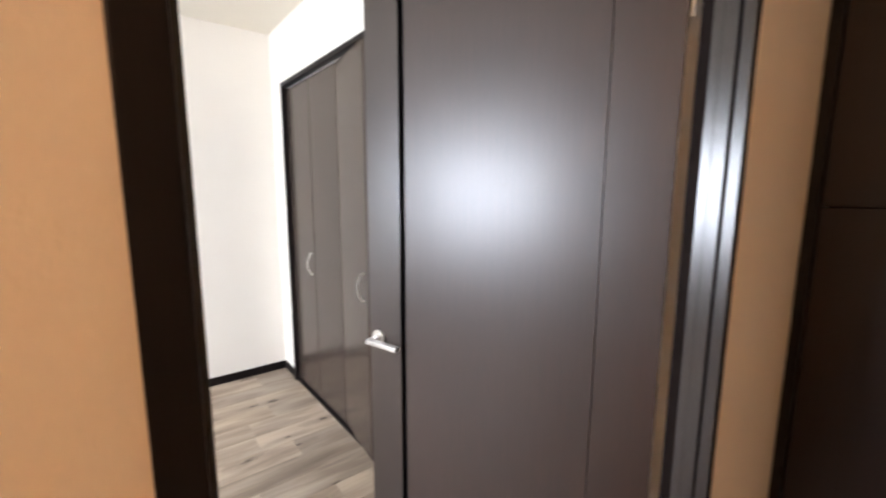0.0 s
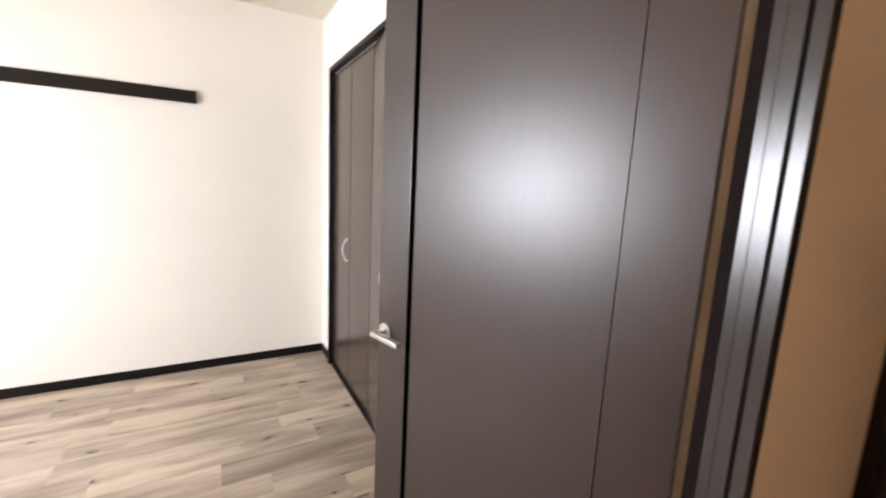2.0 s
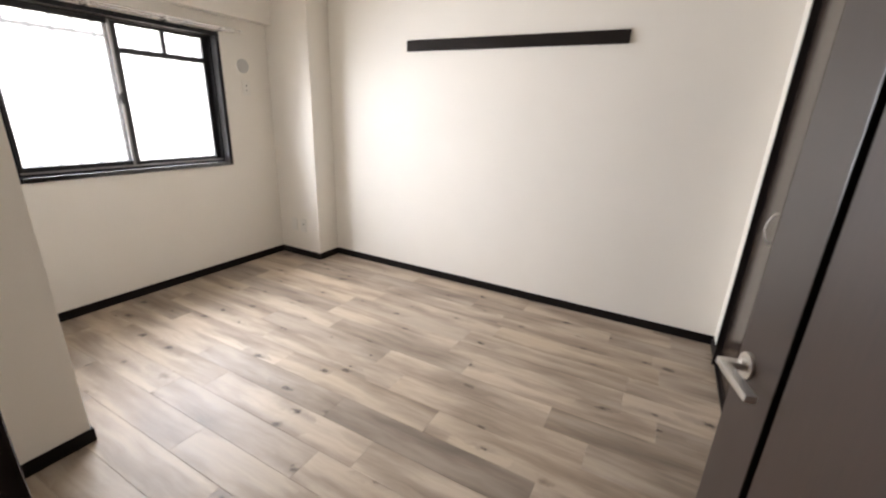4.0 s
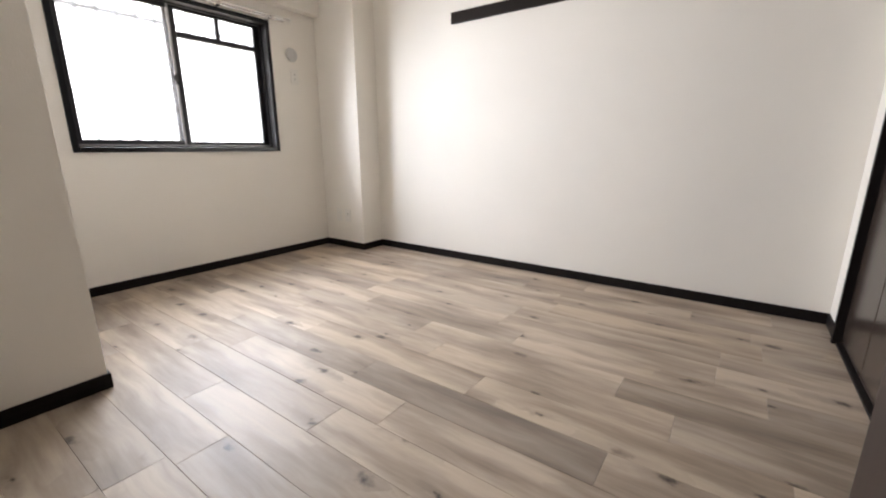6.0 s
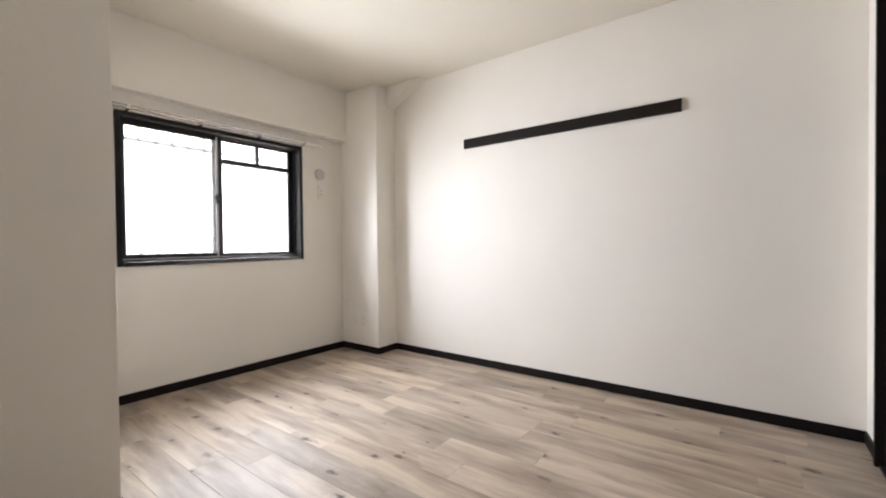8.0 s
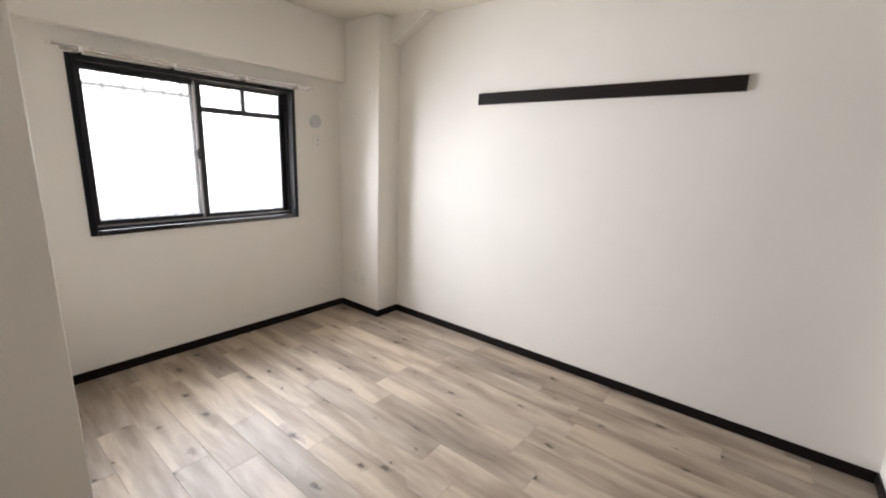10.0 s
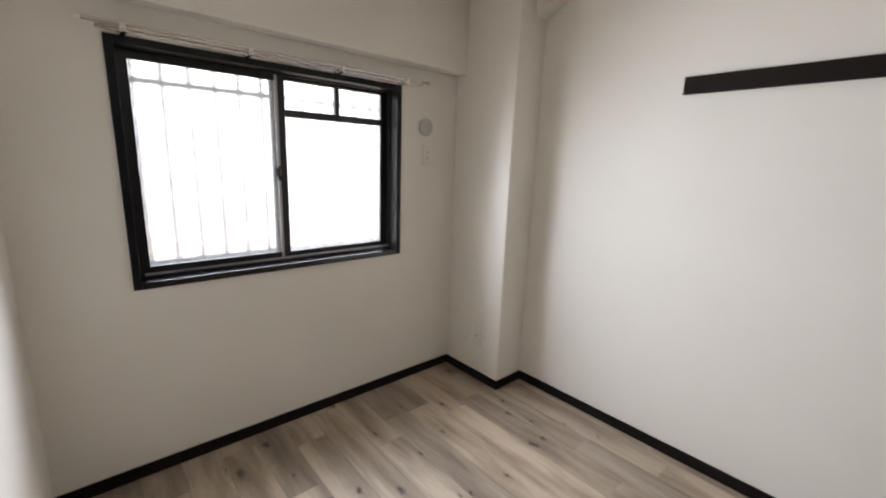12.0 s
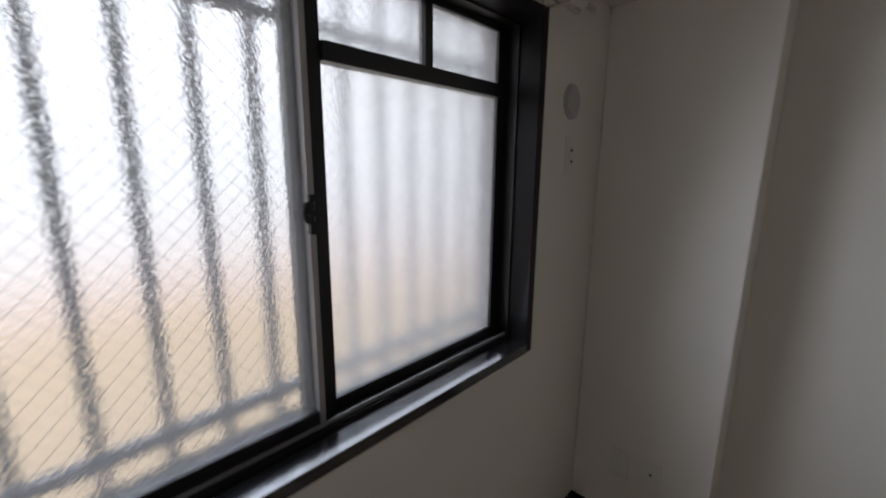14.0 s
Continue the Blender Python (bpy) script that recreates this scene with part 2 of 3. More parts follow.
def boxes(*rows, bevel=0.0):
    bm = bmesh.new()
    for r in rows:
        box(bm, *r)
    if bevel:
        bmesh.ops.bevel(bm, geom=bm.edges[:], offset=bevel, segments=2, profile=0.6, affect="EDGES")
    return bm


def prism(points, y0, y1):
    """A plate of the outline points (x, z), from y0 to y1."""
    bm = bmesh.new()
    a = [bm.verts.new((x, y0, z)) for x, z in points]
    b = [bm.verts.new((x, y1, z)) for x, z in points]
    bm.faces.new(a), bm.faces.new(b[::-1])
    for i in range(len(a)):
        j = (i + 1) % len(a)
        bm.faces.new((a[j], a[i], b[i], b[j]))
    bmesh.ops.recalc_face_normals(bm, faces=bm.faces)
    return bm


def rod(bm, a, b, r, sides=16):
    a, b = Vector(a), Vector(b)
    m = Matrix.Translation((a + b) / 2) @ (b - a).to_track_quat("Z", "Y").to_matrix().to_4x4()
    bmesh.ops.create_cone(bm, cap_ends=True, segments=sides, radius1=r, radius2=r, depth=(b - a).length, matrix=m)
    return bm


def mesh_of(name, bm, mat, smooth=False):
    me = bpy.data.meshes.new(name)
    bm.to_mesh(me)
    bm.free()
    me.materials.append(mat)
    if smooth:
        me.shade_smooth()
        me.set_sharp_from_angle(angle=radians(35))
    return me


def part(name, bm, mat, parent=None, label="", smooth=False):
    ob = new(name, mesh_of(name, bm, mat, smooth))
    ob.parent = parent
    return tagged(ob, label)


def thing(name, label, category, at=(0, 0, 0), group=""):
    ob = new(name)
    ob.location, ob.empty_display_size = at, 0.05
    return tagged(ob, label, category, group)


def structure(name, bm, mat, label="", category=""):
    return tagged(part(name, bm, mat), label, category, kind="structure")


# ---- the plan ----
H = 2.46                     # ceiling
XR = 3.66                    # closet wall
YD, YH = -2.83, -2.886       # door wall: room face, hall face
BX, BY = 1.315, -2.372       # corner of the projecting block
PX, PY = 0.490, -0.242       # pillar
WY0, WY1, WZ0, WZ1 = -2.03, -0.684, 0.878, 1.874   # window casing, outside
OX0, OX1 = 2.722, 3.692      # door frame, outside
DOORTOP = 2.10
T = 0.15

structure("wall_back", boxes((-T, 4.4, 0.0, T, 0, H)), WALL, "white woven-vinyl papered plain bedroom wall", "wall")
structure("wall_window", boxes((-T, 0, BY - T, WY0, 0, H), (-T, 0, WY1, 0.0, 0, H), (-T, 0, WY0, WY1, 0, WZ0), (-T, 0, WY0, WY1, WZ1, H)),
          WALL, "white papered wall with a window opening", "wall")
structure("wall_outer", boxes((-0.232, -T, BY - T, WY0 + 0.004, 0, H), (-0.232, -T, WY1 - 0.004, T, 0, H), (-0.232, -T, WY0 + 0.004, WY1 - 0.004, 0, WZ0 + 0.004),
                              (-0.232, -T, WY0 + 0.004, WY1 - 0.004, WZ1 - 0.004, H)), OUTER, "grey stucco outer face of the window wall", "wall")
structure("wall_block", boxes((0.0, BX, YH - 0.0, BY, 0, H), bevel=0.004), WALL, "white papered projecting corner block", "wall")
structure("wall_door", boxes((BX, OX0, YH + 0.004, YD, 0, H), (OX1, 4.4, YH + 0.004, YD, 0, H), (OX0, OX1, YH + 0.004, YD, DOORTOP, H)),
          WALL, "white papered wall with the bedroom doorway", "wall")
structure("pillar", boxes((0.0, PX, PY, 0.0, 0, H), bevel=0.006), WALL, "white papered square corner pillar", "pillar")
structure("beam", boxes((0.0, 0.088, BY, PY, 1.992, H), bevel=0.005), WALL, "white papered ceiling beam above the window", "beam")
structure("beam_haunch", prism([(PX, 2.275), (PX, H), (0.885, H)], -0.105, 0.0), WALL, "white papered sloping beam haunch", "beam")
CY0, CY1, CZ = -1.86, -0.25, 2.085       # closet casing, outside
for name, rows in (("wall_closet_corner", (XR, XR + 0.12, CY1, 0.0, 0, H)), ("wall_closet_near", (3.745, XR + 0.12, YD, CY0 - 0.05, 0, H)),
                   ("wall_closet_return", (XR, XR + 0.12, CY0 - 0.05, CY0, 0, H)), ("wall_closet_head", (XR, XR + 0.12, CY0, CY1, CZ, H))):
    structure(name, boxes(rows), WALL, "white papered wall beside the built-in closet", "wall")
structure("closet_shell", boxes((4.36, 4.4, YD, 0.0, 0, H)), WALL, "plain white back of the closet", "wall")
structure("ceiling", boxes((-T, 4.4, YD, T, H, H + 0.1)), CEIL, "off-white papered ceiling", "ceiling")

# hall outside the bedroom
HX0, HX1, HY0 = 1.20, 4.27, -4.15
structure("wall_hall_bedroom_side", boxes((HX0, OX0, YH - 0.004, YH, 0, 2.4), (OX1, HX1, YH - 0.004, YH, 0, 2.4), (OX0, OX1, YH - 0.004, YH, DOORTOP, 2.4)),
          HALLWALL, "warm beige papered hall wall", "wall")
structure("wall_hall_end", boxes((HX0 - 0.1, HX0, HY0, YH, 0, 2.4)), HALLWALL, "warm beige papered hall end wall", "wall")
structure("wall_hall_side", boxes((HX0 - 0.1, HX1 + 0.1, HY0 - 0.1, HY0, 0, 2.4)), HALLWALL, "warm beige papered hall side wall", "wall")
structure("wall_hall_store", boxes((HX1, HX1 + 0.1, HY0, -3.425, 0, 2.4), (HX1, HX1 + 0.1, -3.425, YH, 2.1, 2.4), (HX1 + 0.06, HX1 + 0.1, -3.425, YH, 0, 2.1)),
          WALL, "white papered hall wall beside a dark door", "wall")
structure("ceiling_hall", boxes((HX0 - 0.1, HX1 + 0.1, HY0 - 0.1, YH, 2.4, 2.5)), CEIL, "off-white papered hall ceiling", "ceiling")
structure("floor_hall", boxes((HX0 - 0.1, HX1 + 0.1, HY0 - 0.1, YD - 0.05, -0.1, 0.0)), PLANK, "pale greyish oak hall floor", "floor")

# baseboards
BH, BT = 0.060, 0.009


def baseboard(name, x0, x1, y0, y1):
    structure(name, boxes((x0, x1, y0, y1, 0.0, BH), bevel=0.002), TRIM, "near-black wooden baseboard", "baseboard")


baseboard("baseboard_back", PX + BT, XR, -BT, 0)
baseboard("baseboard_pillar_side", PX, PX + BT, PY - BT, 0)
baseboard("baseboard_pillar_front", BT, PX, PY - BT, PY)
baseboard("baseboard_window", 0, BT, BY + BT, PY)
baseboard("baseboard_block_front", 0, BX, BY, BY + BT)
baseboard("baseboard_block_side", BX, BX + BT, YD + BT, BY + BT)
baseboard("baseboard_door_wall", BX + BT, OX0, YD, YD + BT)
baseboard("baseboard_closet_corner", XR - BT, XR, CY1, -BT)
baseboard("baseboard_closet_near", 3.745 - BT, 3.745, YD, CY0 - 0.05)
baseboard("baseboard_hall", HX0, OX0, YH - 0.004 - BT, YH - 0.004)

# ---- picture rail ----
rail = thing("wall_rail", "near-black flat wooden hanging rail on the white wall", "wall rail", (2.08, 0, 1.826))
part("board", boxes((-0.787, 0.787, -0.02, 0.0, -0.038, 0.038), bevel=0.002), RAILWOOD, rail)

# ---- bedroom door and frame ----
frame_ob = tagged(new("door_frame_bedroom"), "near-black wooden door frame", "door frame", kind="structure")
part("jamb", boxes((OX0, OX0 + 0.028, YH - 0.010, YD + 0.006, 0, DOORTOP), bevel=0.002), TRIM, frame_ob)
JX = OX1 - 0.027             # inner face of the hinge jamb
part("jamb", boxes((JX + 0.004, OX1, YH - 0.010, YD + 0.006, 0, DOORTOP)), JAMB, frame_ob)
part("jamb_face", boxes((JX, JX + 0.004, -2.8425, YD + 0.006, 0, DOORTOP - 0.033), bevel=0.0006), JAMB, frame_ob)
part("door_stop", boxes((JX - 0.001, JX + 0.004, -2.8682, -2.8433, 0, DOORTOP - 0.033), bevel=0.0006), JAMB, frame_ob)
part("jamb_face", boxes((JX - 0.001, JX + 0.004, YH - 0.010, -2.8752, 0, DOORTOP - 0.033), bevel=0.0008), JAMB, frame_ob)
part("strike_seal", boxes((JX + 0.0015, JX + 0.004, -2.8751, -2.8683, 0, DOORTOP - 0.033)), GROOVE, frame_ob, "black seal strip")
part("head", boxes((OX0 + 0.028, JX - 0.001, YH - 0.010, YD + 0.006, DOORTOP - 0.033, DOORTOP), bevel=0.002), TRIM, frame_ob)
part("door_stop", boxes((OX0 + 0.028, OX0 + 0.035, YH + 0.010, YD + 0.004, 0, DOORTOP - 0.033), bevel=0.0015), JAMB, frame_ob)
part("casing_edge", boxes((JX + 0.002, OX1 + 0.012, YD + 0.006, YD + 0.030, 0, DOORTOP), bevel=0.003), EDGE, frame_ob)

door = thing("bedroom_door", "dark brown wood-grain flush door with two upright grooves, standing open", "door", (3.690, -2.765, 0.008))
door.rotation_euler = (0, 0, radians(15.5))
# the leaf stands along +y from its hinge; -x is the face towards the doorway
LW, LT, LH, G1, G2 = 0.968, 0.034, 2.045, 0.802, 0.148
part("hinge_stile", boxes((0, LT, 0, G2 - 0.0014, 0, LH)), LEAF, door)
part("centre_panel", boxes((0, LT, G2 + 0.0014, G1 - 0.013, 0, LH)), LEAF, door)
part("lock_stile", boxes((0, LT, G1 + 0.013, LW, 0, LH), bevel=0.0015), DOOR, door)
part("groove_core", boxes((0.013, LT - 0.013, 0.02, LW - 0.02, 0.004, LH - 0.004)), GROOVE, door, "black inlaid groove strip")
part("groove_lining", boxes((0.0008, LT - 0.0008, G1 + 0.0105, G1 + 0.0129, 0, LH)), GROOVE, door, "black groove lining")
for z in (0.25, 1.75):
    part("hinge", rod(bmesh.new(), (LT, -0.006, z), (LT, -0.006, z + 0.09), 0.006, 12), STEEL, door, "satin metal hinge", True)


def lever_handle(parent, side):
    """A flat L-shaped lever on a round rose; side -1 is the face towards the doorway."""
    face = 0.0 if side < 0 else LT
    y, z = 0.922, 0.836
    rose = bmesh.new()
    rod(rose, (face, y, z), (face + side * 0.007, y, z), 0.030, 32)
    rose_ob = part("rose", rose, STEEL, parent, "round satin nickel rose", True)
    bm = bmesh.new()
    rod(bm, (face + side * 0.006, y, z), (face + side * 0.018, y, z), 0.014, 24)
    part("collar", bm, STEEL, rose_ob, "", True)
    bm = boxes((*sorted((face + side * 0.016, face + side * 0.060)), y - 0.012, y + 0.012, z - 0.008, z + 0.008), bevel=0.002)
    part("neck", bm, STEEL, rose_ob, "", True)
    bm = boxes((*sorted((face + side * 0.040, face + side * 0.0615)), y - 0.135, y - 0.012, z - 0.008, z + 0.008), bevel=0.002)
    part("lever", bm, STEEL, rose_ob, "flat satin nickel lever", True)


lever_handle(door, -1)
lever_handle(door, 1)

# ---- closet with folding doors ----
closet = thing("built_in_closet", "dark brown built-in closet with four folding doors, one pair slightly ajar", "closet", (XR, CY1, 0))
CW = 0.028
L = CY1 - CY0
part("casing", boxes((-0.020, 0.08, -CW, 0, 0, CZ), bevel=0.002), TRIM, closet, "near-black casing")
part("casing", boxes((-0.020, 0.08, -L, -L + CW, 0, CZ), bevel=0.002), TRIM, closet, "near-black casing")
part("head_casing", boxes((-0.020, 0.08, -L + CW, -CW, CZ - CW, CZ), bevel=0.002), TRIM, closet, "near-black casing")
part("top_track", boxes((0.02, 0.055, -L + CW, -CW, CZ - CW - 0.02, CZ - CW)), STILE, closet, "grey metal top track")
part("threshold", boxes((-0.006, 0.08, -L + CW, -CW, 0, 0.012), bevel=0.002), TRIM, closet, "near-black floor track")
PW = (L - 2 * CW) / 4
DZ0, DZ1 = 0.018, CZ - CW - 0.012


def closet_door(y, x, turn, handle):
    """A panel hung at (x, y) that runs towards -y, turned out of the wall by degrees."""
    d = part("folding_door", boxes((0.0, 0.022, -PW + 0.003, -0.003, DZ0, DZ1), bevel=0.0035), CLOSET, closet)
    d.location, d.rotation_euler = (x, y, 0), (0, 0, radians(-turn))
    if handle:
        hy, hz = -PW + 0.045, 0.915
        bm = bmesh.new()
        n = 12
        pts = []
        for i in range(n + 1):
            u = i / n
            pts.append(Vector((-0.012 - 0.022 * math.sin(math.pi * u), hy, hz - 0.068 + 0.136 * u)))
        for a, b in zip(pts, pts[1:]):
            rod(bm, a, b + (b - a) * 0.15, 0.0038, 10)
        rod(bm, (0.001, hy, pts[0].z), (-0.014, hy, pts[0].z), 0.0045, 10)
        rod(bm, (0.001, hy, pts[-1].z), (-0.014, hy, pts[-1].z), 0.0045, 10)
        part("pull_handle", bm, STEEL, d, "curved satin metal pull handle", True)


closet_door(-CW, 0.012, 0, True)
closet_door(-CW - PW, 0.012, 0, False)
closet_door(-CW - 2 * PW, 0.012, 6.5, True)
fold = 0.012 - PW * math.sin(radians(6.5))
closet_door(-CW - 2 * PW - PW * math.cos(radians(6.5)), fold, -6.5, False)

# ---- window ----
window = tagged(new("window_1"), "two-part sliding window with dark frame and wired pattern glass", "window", kind="structure")
CF = 0.030
part("casing", boxes((-0.055, 0.014, WY0, WY0 + CF, WZ0, WZ1), bevel=0.002), CASING, window, "near-black wooden casing")
part("casing", boxes((-0.055, 0.014, WY1 - CF, WY1, WZ0, WZ1), bevel=0.002), CASING, window, "near-black wooden casing")
part("casing", boxes((-0.055, 0.014, WY0 + CF, WY1 - CF, WZ1 - CF, WZ1), bevel=0.002), CASING, window, "near-black wooden casing")
part("window_sill", boxes((-0.055, 0.016, WY0 + CF, WY1 - CF, WZ0, WZ0 + CF), bevel=0.002), WINTRIM, window, "near-black glossy sill")
AY0, AY1, AZ0, AZ1 = WY0 + 0.006, WY1 - 0.006, WZ0 + 0.006, WZ1 - 0.006
part("window_frame", boxes((-0.148, -0.055, AY0, AY0 + 0.042, AZ0, AZ1), (-0.148, -0.055, AY1 - 0.030, AY1, AZ0, AZ1),
                           (-0.148, -0.055, AY0 + 0.042, AY1 - 0.030, AZ1 - 0.030, AZ1), (-0.148, -0.055, AY0 + 0.042, AY1 - 0.030, AZ0, AZ0 + 0.034)),
     SASH, window, "dark bronze aluminium frame")
part("track", boxes((-0.068, -0.064, AY0 + 0.042, AY1 - 0.030, AZ0 + 0.034, AZ0 + 0.044)), STILE, window, "bright worn sliding track")


def wires(y0, y1, z0, z1, x, pitch=0.0215):
    """The diamond wire net inside a pane."""
    bm = bmesh.new()
    w, h = y1 - y0, z1 - z0
    slope = 1.0
    for sgn in (1, -1):
        k = -h
        while k < w + h:
            # the line y = k + sgn * z, cut to the pane
            pts = []
            for z in (0.0, h):
                pts.append((k + (z if sgn > 0 else h - z) * slope, z))
            (ya, za), (yb, zb) = pts
            lo, hi = 0.0, 1.0
            dy = yb - ya
            for bound, s in ((0.0, 1), (w, -1)):
                ta = (bound - ya) / dy
                if dy * s > 0:
                    lo = max(lo, ta)
                else:
                    hi = min(hi, ta)
            if hi - lo > 0.01:
                a = Vector((x, y0 + ya + dy * lo, z0 + za + (zb - za) * lo))
                b = Vector((x, y0 + ya + dy * hi, z0 + za + (zb - za) * hi))
                rod(bm, a, b, 0.00033, 3)
            k += pitch * 1.414
    return bm


def pane(parent, y0, y1, z0, z1, x, mat):
    p = part("pane", boxes((x - 0.0034, x + 0.0034, y0, y1, z0, z1)), mat, parent, "wired frosted pattern glass")
    p.visible_shadow = False
    net = part("wire_net", wires(y0 + 0.004, y1 - 0.004, z0 + 0.004, z1 - 0.004, x + 0.0042), WIRE, p)
    tagged(net, kind="stuff")


YM = -1.362
# inner sash, one tall pane
sash = part("sliding_sash", boxes((-0.088, -0.066, AY0 + 0.042, AY0 + 0.066, AZ0 + 0.040, AZ1 - 0.026), (-0.088, -0.066, AY0 + 0.066, YM - 0.024, AZ1 - 0.060, AZ1 - 0.026),
                                  (-0.088, -0.066, AY0 + 0.066, YM - 0.024, AZ0 + 0.040, AZ0 + 0.072), bevel=0.0012), SASH, window, "dark bronze sliding sash")
part("meeting_stile", boxes((-0.088, -0.066, YM - 0.011, YM - 0.002, AZ0 + 0.040, AZ1 - 0.026), bevel=0.0012), SASH, sash)
part("stile_edge", boxes((-0.088, -0.064, YM - 0.024, YM - 0.011, AZ0 + 0.040, AZ1 - 0.026), bevel=0.0012), STILE, sash, "grey aluminium stile edge")
pane(sash, AY0 + 0.064, YM - 0.022, AZ0 + 0.070, AZ1 - 0.058, -0.078, GLASS)
# outer sash with a transom and two small panes above
SY0, SY1 = YM - 0.006, AY1 - 0.030
outer = part("outer_sash", boxes((-0.118, -0.094, YM - 0.040, SY0 + 0.040, AZ0 + 0.036, AZ1 - 0.026), (-0.118, -0.094, SY1 - 0.040, SY1, AZ0 + 0.036, AZ1 - 0.026),
                                 (-0.118, -0.094, SY0 + 0.040, SY1 - 0.040, AZ0 + 0.036, AZ0 + 0.064), (-0.118, -0.094, SY0 + 0.040, SY1 - 0.040, AZ1 - 0.046, AZ1 - 0.026), bevel=0.0012),
             SASH, window, "dark bronze outer sash")
TZ = 1.668
part("transom_bar", boxes((-0.121, -0.084, SY0 + 0.040, SY1 - 0.040, TZ - 0.022, TZ + 0.014), bevel=0.0015), SASH, outer)
part("glazing_bar", boxes((-0.118, -0.090, -1.054, -1.030, TZ + 0.014, AZ1 - 0.046), bevel=0.0012), SASH, outer)
pane(outer, SY0 + 0.038, SY1 - 0.038, AZ0 + 0.062, TZ - 0.020, -0.106, FROST)
pane(outer, SY0 + 0.038, -1.052, TZ + 0.012, AZ1 - 0.044, -0.106, FROST)
pane(outer, -1.032, SY1 - 0.038, TZ + 0.012, AZ1 - 0.044, -0.106, FROST)
LY = YM + 0.010
latch = part("crescent_latch", boxes((-0.064, -0.056, LY - 0.046, LY - 0.026, 1.352, 1.388), bevel=0.002), SASH, window, "black crescent window latch")
bm = boxes((-0.064, -0.052, LY - 0.038, LY - 0.022, 1.328, 1.352), (-0.064, -0.054, LY - 0.036, LY - 0.024, 1.388, 1.402), bevel=0.002)
part("keeper", bm, SASH, latch)
bm = bmesh.new()
for i in range(8):
    a0, a1 = math.pi * (0.55 + 0.9 * i / 8), math.pi * (0.55 + 0.9 * (i + 1) / 8)
    rod(bm, (-0.050, LY - 0.036 + 0.015 * math.cos(a0), 1.369 + 0.019 * math.sin(a0)), (-0.050, LY - 0.036 + 0.015 * math.cos(a1), 1.369 + 0.019 * math.sin(a1)), 0.0042, 10)
rod(bm, (-0.057, LY - 0.036, 1.369), (-0.046, LY - 0.036, 1.369), 0.007, 16)
part("lever", bm, SASH, latch, "", True)

# security grille outside
grille = thing("window_grille", "grey aluminium upright-bar security grille outside the glass", "window grille", (-0.25, -1.36, 0))
for i in range(-7, 8):
    y = -1.3925 + i * 0.1085 + 1.36
    part("bar", boxes((-0.008, 0.008, y - 0.0105, y + 0.0105, 0.80, 1.96), bevel=0.002), GRILLE, grille)
for z in (0.930, 1.755):
    part("cross_bar", boxes((-0.012, 0.012, -0.84, 0.84, z - 0.013, z + 0.013), bevel=0.002), GRILLE, grille)
for y in (-0.82, 0.82):
    for z in (0.930, 1.755):
        part("bracket", boxes((0.012, 0.1, y - 0.012, y + 0.012, z - 0.012, z + 0.012), bevel=0.002), GRILLE, grille)

# ---- curtain rod ----
crod = thing("curtain_rail", "double metal curtain rail above the window", "curtain rail", (0, -1.31, 1.893))
part("rear_rail", rod(bmesh.new(), (0.040, -0.74, -0.004), (0.040, 0.74, -0.004), 0.0085, 14), CHROME, crod, "", True)
part("front_rail", rod(bmesh.new(), (0.068, -0.785, 0.006), (0.068, 0.785, 0.006), 0.0085, 14), CHROME, crod, "", True)
for y in (-0.785, 0.785):
    part("end_cap", rod(bmesh.new(), (0.068, y - 0.008, 0.006), (0.068, y + 0.008, 0.006), 0.0115, 14), PLASTIC, crod, "white end cap", True)
for y in (-0.66, -0.22, 0.22, 0.62):
    part("bracket", boxes((0.0, 0.082, y - 0.009, y + 0.009, -0.020, -0.0128), (0.0, 0.006, y - 0.014, y + 0.014, -0.0128, 0.03), (0.077, 0.082, y - 0.009, y + 0.009, -0.0128, 0.012), bevel=0.0015), CHROME, crod)
for i in range(6):
    part("runner", rod(bmesh.new(), (0.068, 0.64 + i * 0.0135, 0.006), (0.068, 0.648 + i * 0.0135, 0.006), 0.0125, 14), PLASTIC, crod, "white plastic runner", True)

# ---- wall fittings ----
vent = thing("wall_vent", "round pale grey plastic wall vent cover", "vent", (0, -0.492, 1.656))
part("rim", rod(bmesh.new(), (0, 0, 0), (0.004, 0, 0), 0.054, 40), VENTGREY, vent, "", True)
part("cap", rod(bmesh.new(), (0.004, 0, 0), (0.009, 0, 0), 0.045, 40), VENTGREY, vent, "", True)


def plate(name, label, at, turn, hole):
    p = thing(name, label, "wall outlet", at)
    p.rotation_euler = (0, 0, radians(turn))
    part("cover", boxes((-0.035, 0.035, -0.005, 0, -0.06, 0.06), bevel=0.002), PLASTIC, p, "", True)
    part("insert", boxes((-0.012, 0.012, -0.0065, -0.005, -0.034, 0.034), bevel=0.0006), PLASTIC, p)
    for dz in hole:
        bm = rod(bmesh.new(), (0, -0.0085, dz), (0, -0.0065, dz), 0.0045, 16)
        part("socket_hole", bm, BLACK, p, "small dark socket", True)
    return p


plate("air_conditioner_outlet", "white plastic wall outlet plate under the vent", (0, -0.480, 1.488), 90, (0.018, -0.018))
plate("wall_outlet", "white plastic outlet plate with one dark jack, low on the pillar", (0.302, PY, 0.300), 0, (0.014,))
plate("blank_wall_plate", "plain white plastic blank plate low on the pillar", (0.185, PY, 0.300), 0, ())

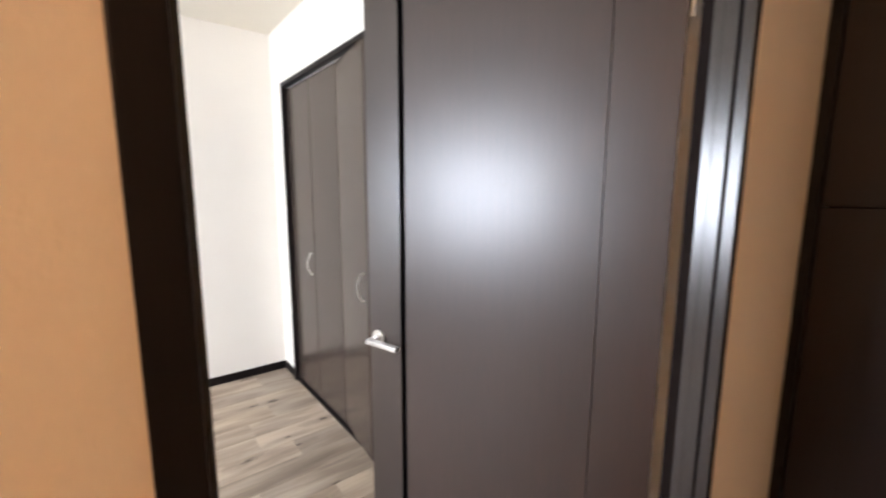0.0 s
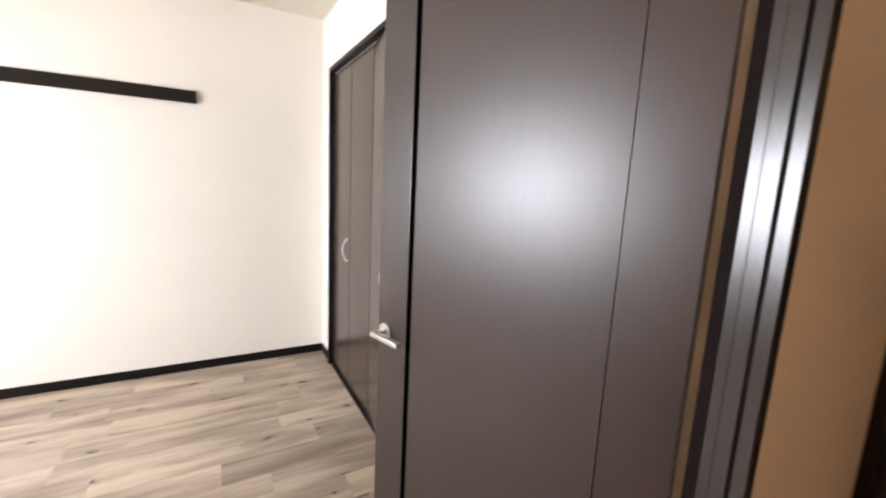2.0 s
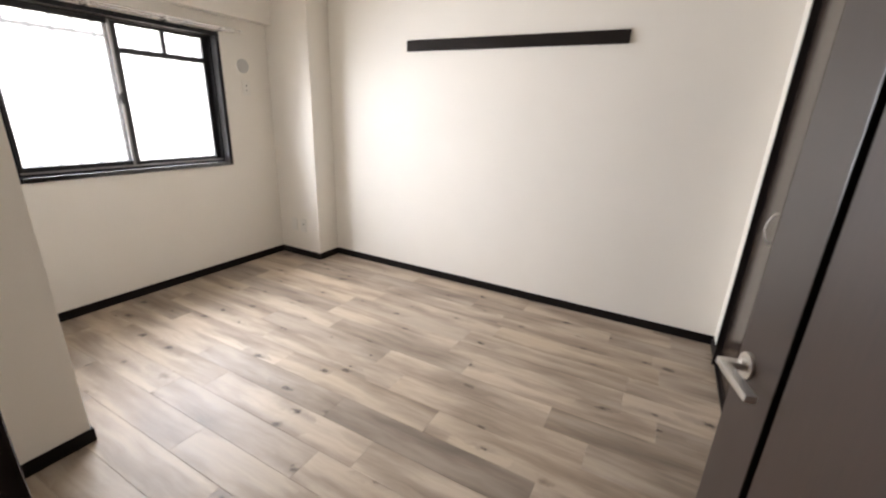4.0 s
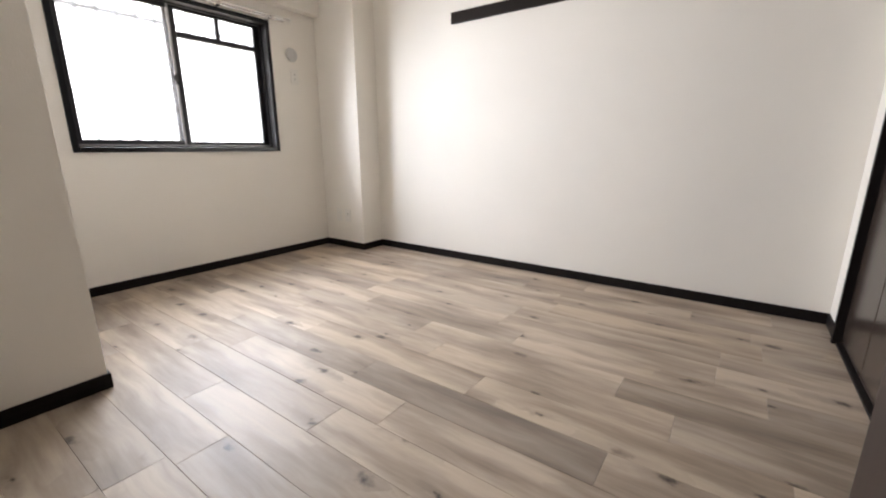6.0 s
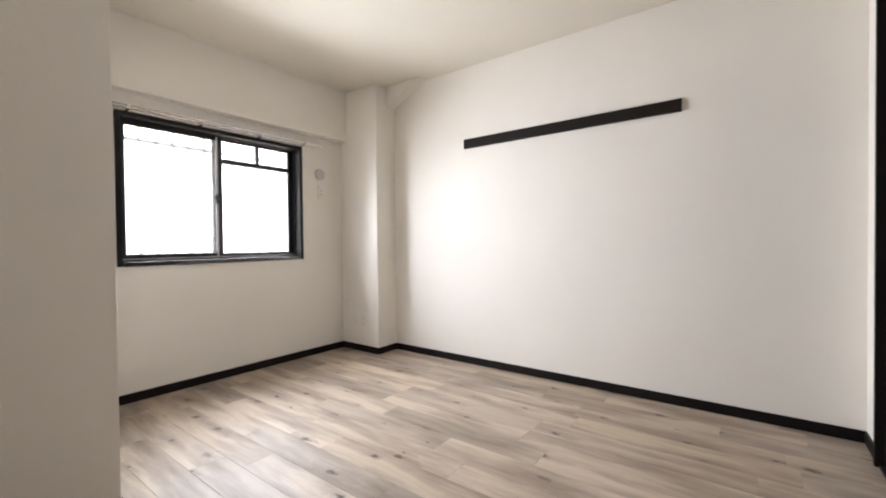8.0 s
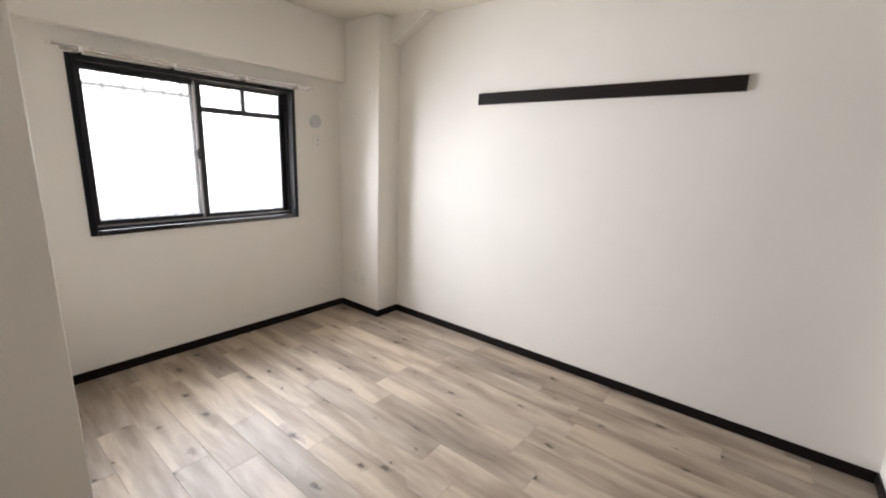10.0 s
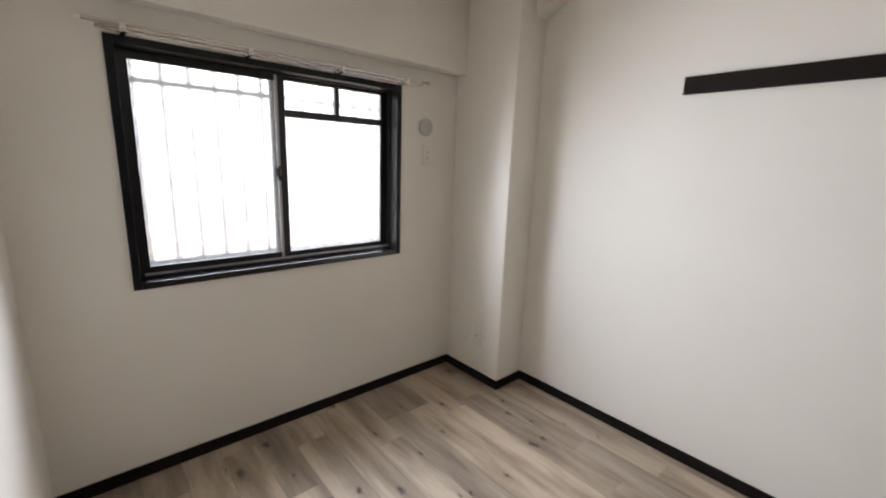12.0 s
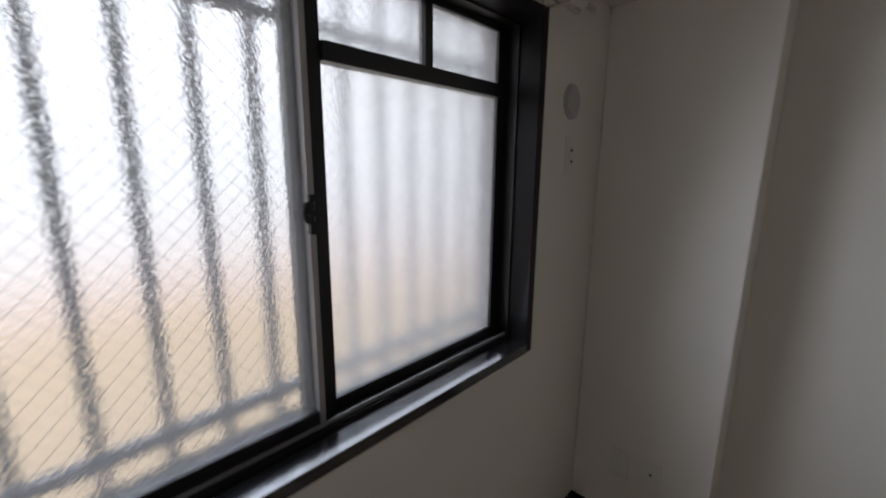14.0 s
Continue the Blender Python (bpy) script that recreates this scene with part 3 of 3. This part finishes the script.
# ---- hall: dark store door and ceiling lamp ----
store = thing("store_door", "dark brown wood-grain hall door with one level groove", "door", (HX1, -3.425, 0))
SWD = YH - 0.004 + 3.425
part("casing", boxes((-0.012, 0.06, 0, 0.028, 0, 2.1), bevel=0.002), TRIM, store)
part("casing", boxes((-0.012, 0.06, SWD - 0.028, SWD, 0, 2.1), bevel=0.002), TRIM, store)
part("head", boxes((-0.012, 0.06, 0.028, SWD - 0.028, 2.07, 2.1), bevel=0.002), TRIM, store)
part("lower_panel", boxes((0.004, 0.038, 0.031, SWD - 0.031, 0.008, 1.343), bevel=0.0015), STOREDOOR, store)
part("upper_panel", boxes((0.004, 0.038, 0.031, SWD - 0.031, 1.347, 2.066), bevel=0.0015), STOREDOOR, store)
part("groove_core", boxes((0.009, 0.034, 0.04, SWD - 0.04, 1.335, 1.355)), GROOVE, store)

lamp = thing("ceiling_lamp", "small round warm hall ceiling lamp", "ceiling lamp", (1.75, -4.02, 2.4))
part("base", rod(bmesh.new(), (0, 0, -0.025), (0, 0, 0), 0.07, 32), PLASTIC, lamp, "", True)

# ---- outside ----
structure("ground", boxes((-2500, 2500, -2500, 2500, -6.2, -6.0)), EARTH, "dry sandy ground outside", "ground")
# self-lit curved screen 5 m out, added in place of distance and sky
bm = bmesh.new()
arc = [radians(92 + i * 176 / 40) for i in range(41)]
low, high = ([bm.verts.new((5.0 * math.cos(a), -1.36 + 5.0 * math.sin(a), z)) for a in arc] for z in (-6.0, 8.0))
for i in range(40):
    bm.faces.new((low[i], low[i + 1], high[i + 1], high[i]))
structure("backdrop", bm, DISTANCE, "glowing backdrop standing in for hazy distance and sky", "backdrop")

# ---- floor planks ----
floor = structure("floor", boxes((-0.05, 4.36, YD - 0.05, 0.1, -0.10, -0.0075)), UNDER, "pale greyish knotty oak plank floor", "floor")


def plank_mesh(length, width, greyed=False):
    bm = bmesh.new()
    g, c, h = 0.0003, 0.0009, 0.0075
    rows = [(g, 0.0), (g, h - c), (g + c, h)]
    rings = []
    for o, z in rows:
        rings.append([bm.verts.new(p) for p in ((o, o, z), (length - o, o, z), (length - o, width - o, z), (o, width - o, z))])
    for a, b in zip(rings, rings[1:]):
        for i in range(4):
            bm.faces.new((a[i], a[(i + 1) % 4], b[(i + 1) % 4], b[i]))
    bm.faces.new(rings[-1])
    return mesh_of("plank", bm, GREYPLANK if greyed else PLANK)


kept = {}
rng = random.Random(11)
PLW, PLL = 0.157, 0.962
JOINTS = {1: 3.070, 4: 3.225, 5: 2.254, 7: 2.920, 8: 3.119, 9: 2.459, 10: 2.015, 11: 2.315, 12: 2.150}
GREYED = {(10, 2.015), (7, 2.920), (3, 1.9), (12, 1.19)}
for row in range(-1, 19):
    y1, y0 = min(-0.0505 - PLW * row, 0.0), max(-0.0505 - PLW * (row + 1), YD)
    if y1 - y0 < 0.01:
        continue
    x = JOINTS.get(row, rng.uniform(0, PLL)) - 5 * PLL
    while x < 3.745:
        a, b = max(x, 0.0), min(x + PLL, 3.745)
        grey_board = any(row == k and abs(x - at) < 0.05 for k, at in GREYED)
        x += PLL
        if b - a < 0.03:
            continue
        key = (round(b - a, 4), round(y1 - y0, 4), grey_board)
        if key not in kept:
            kept[key] = plank_mesh(*key)
        p = new("plank", kept[key])
        p.parent, p.location = floor, (a, y0, -0.0075)
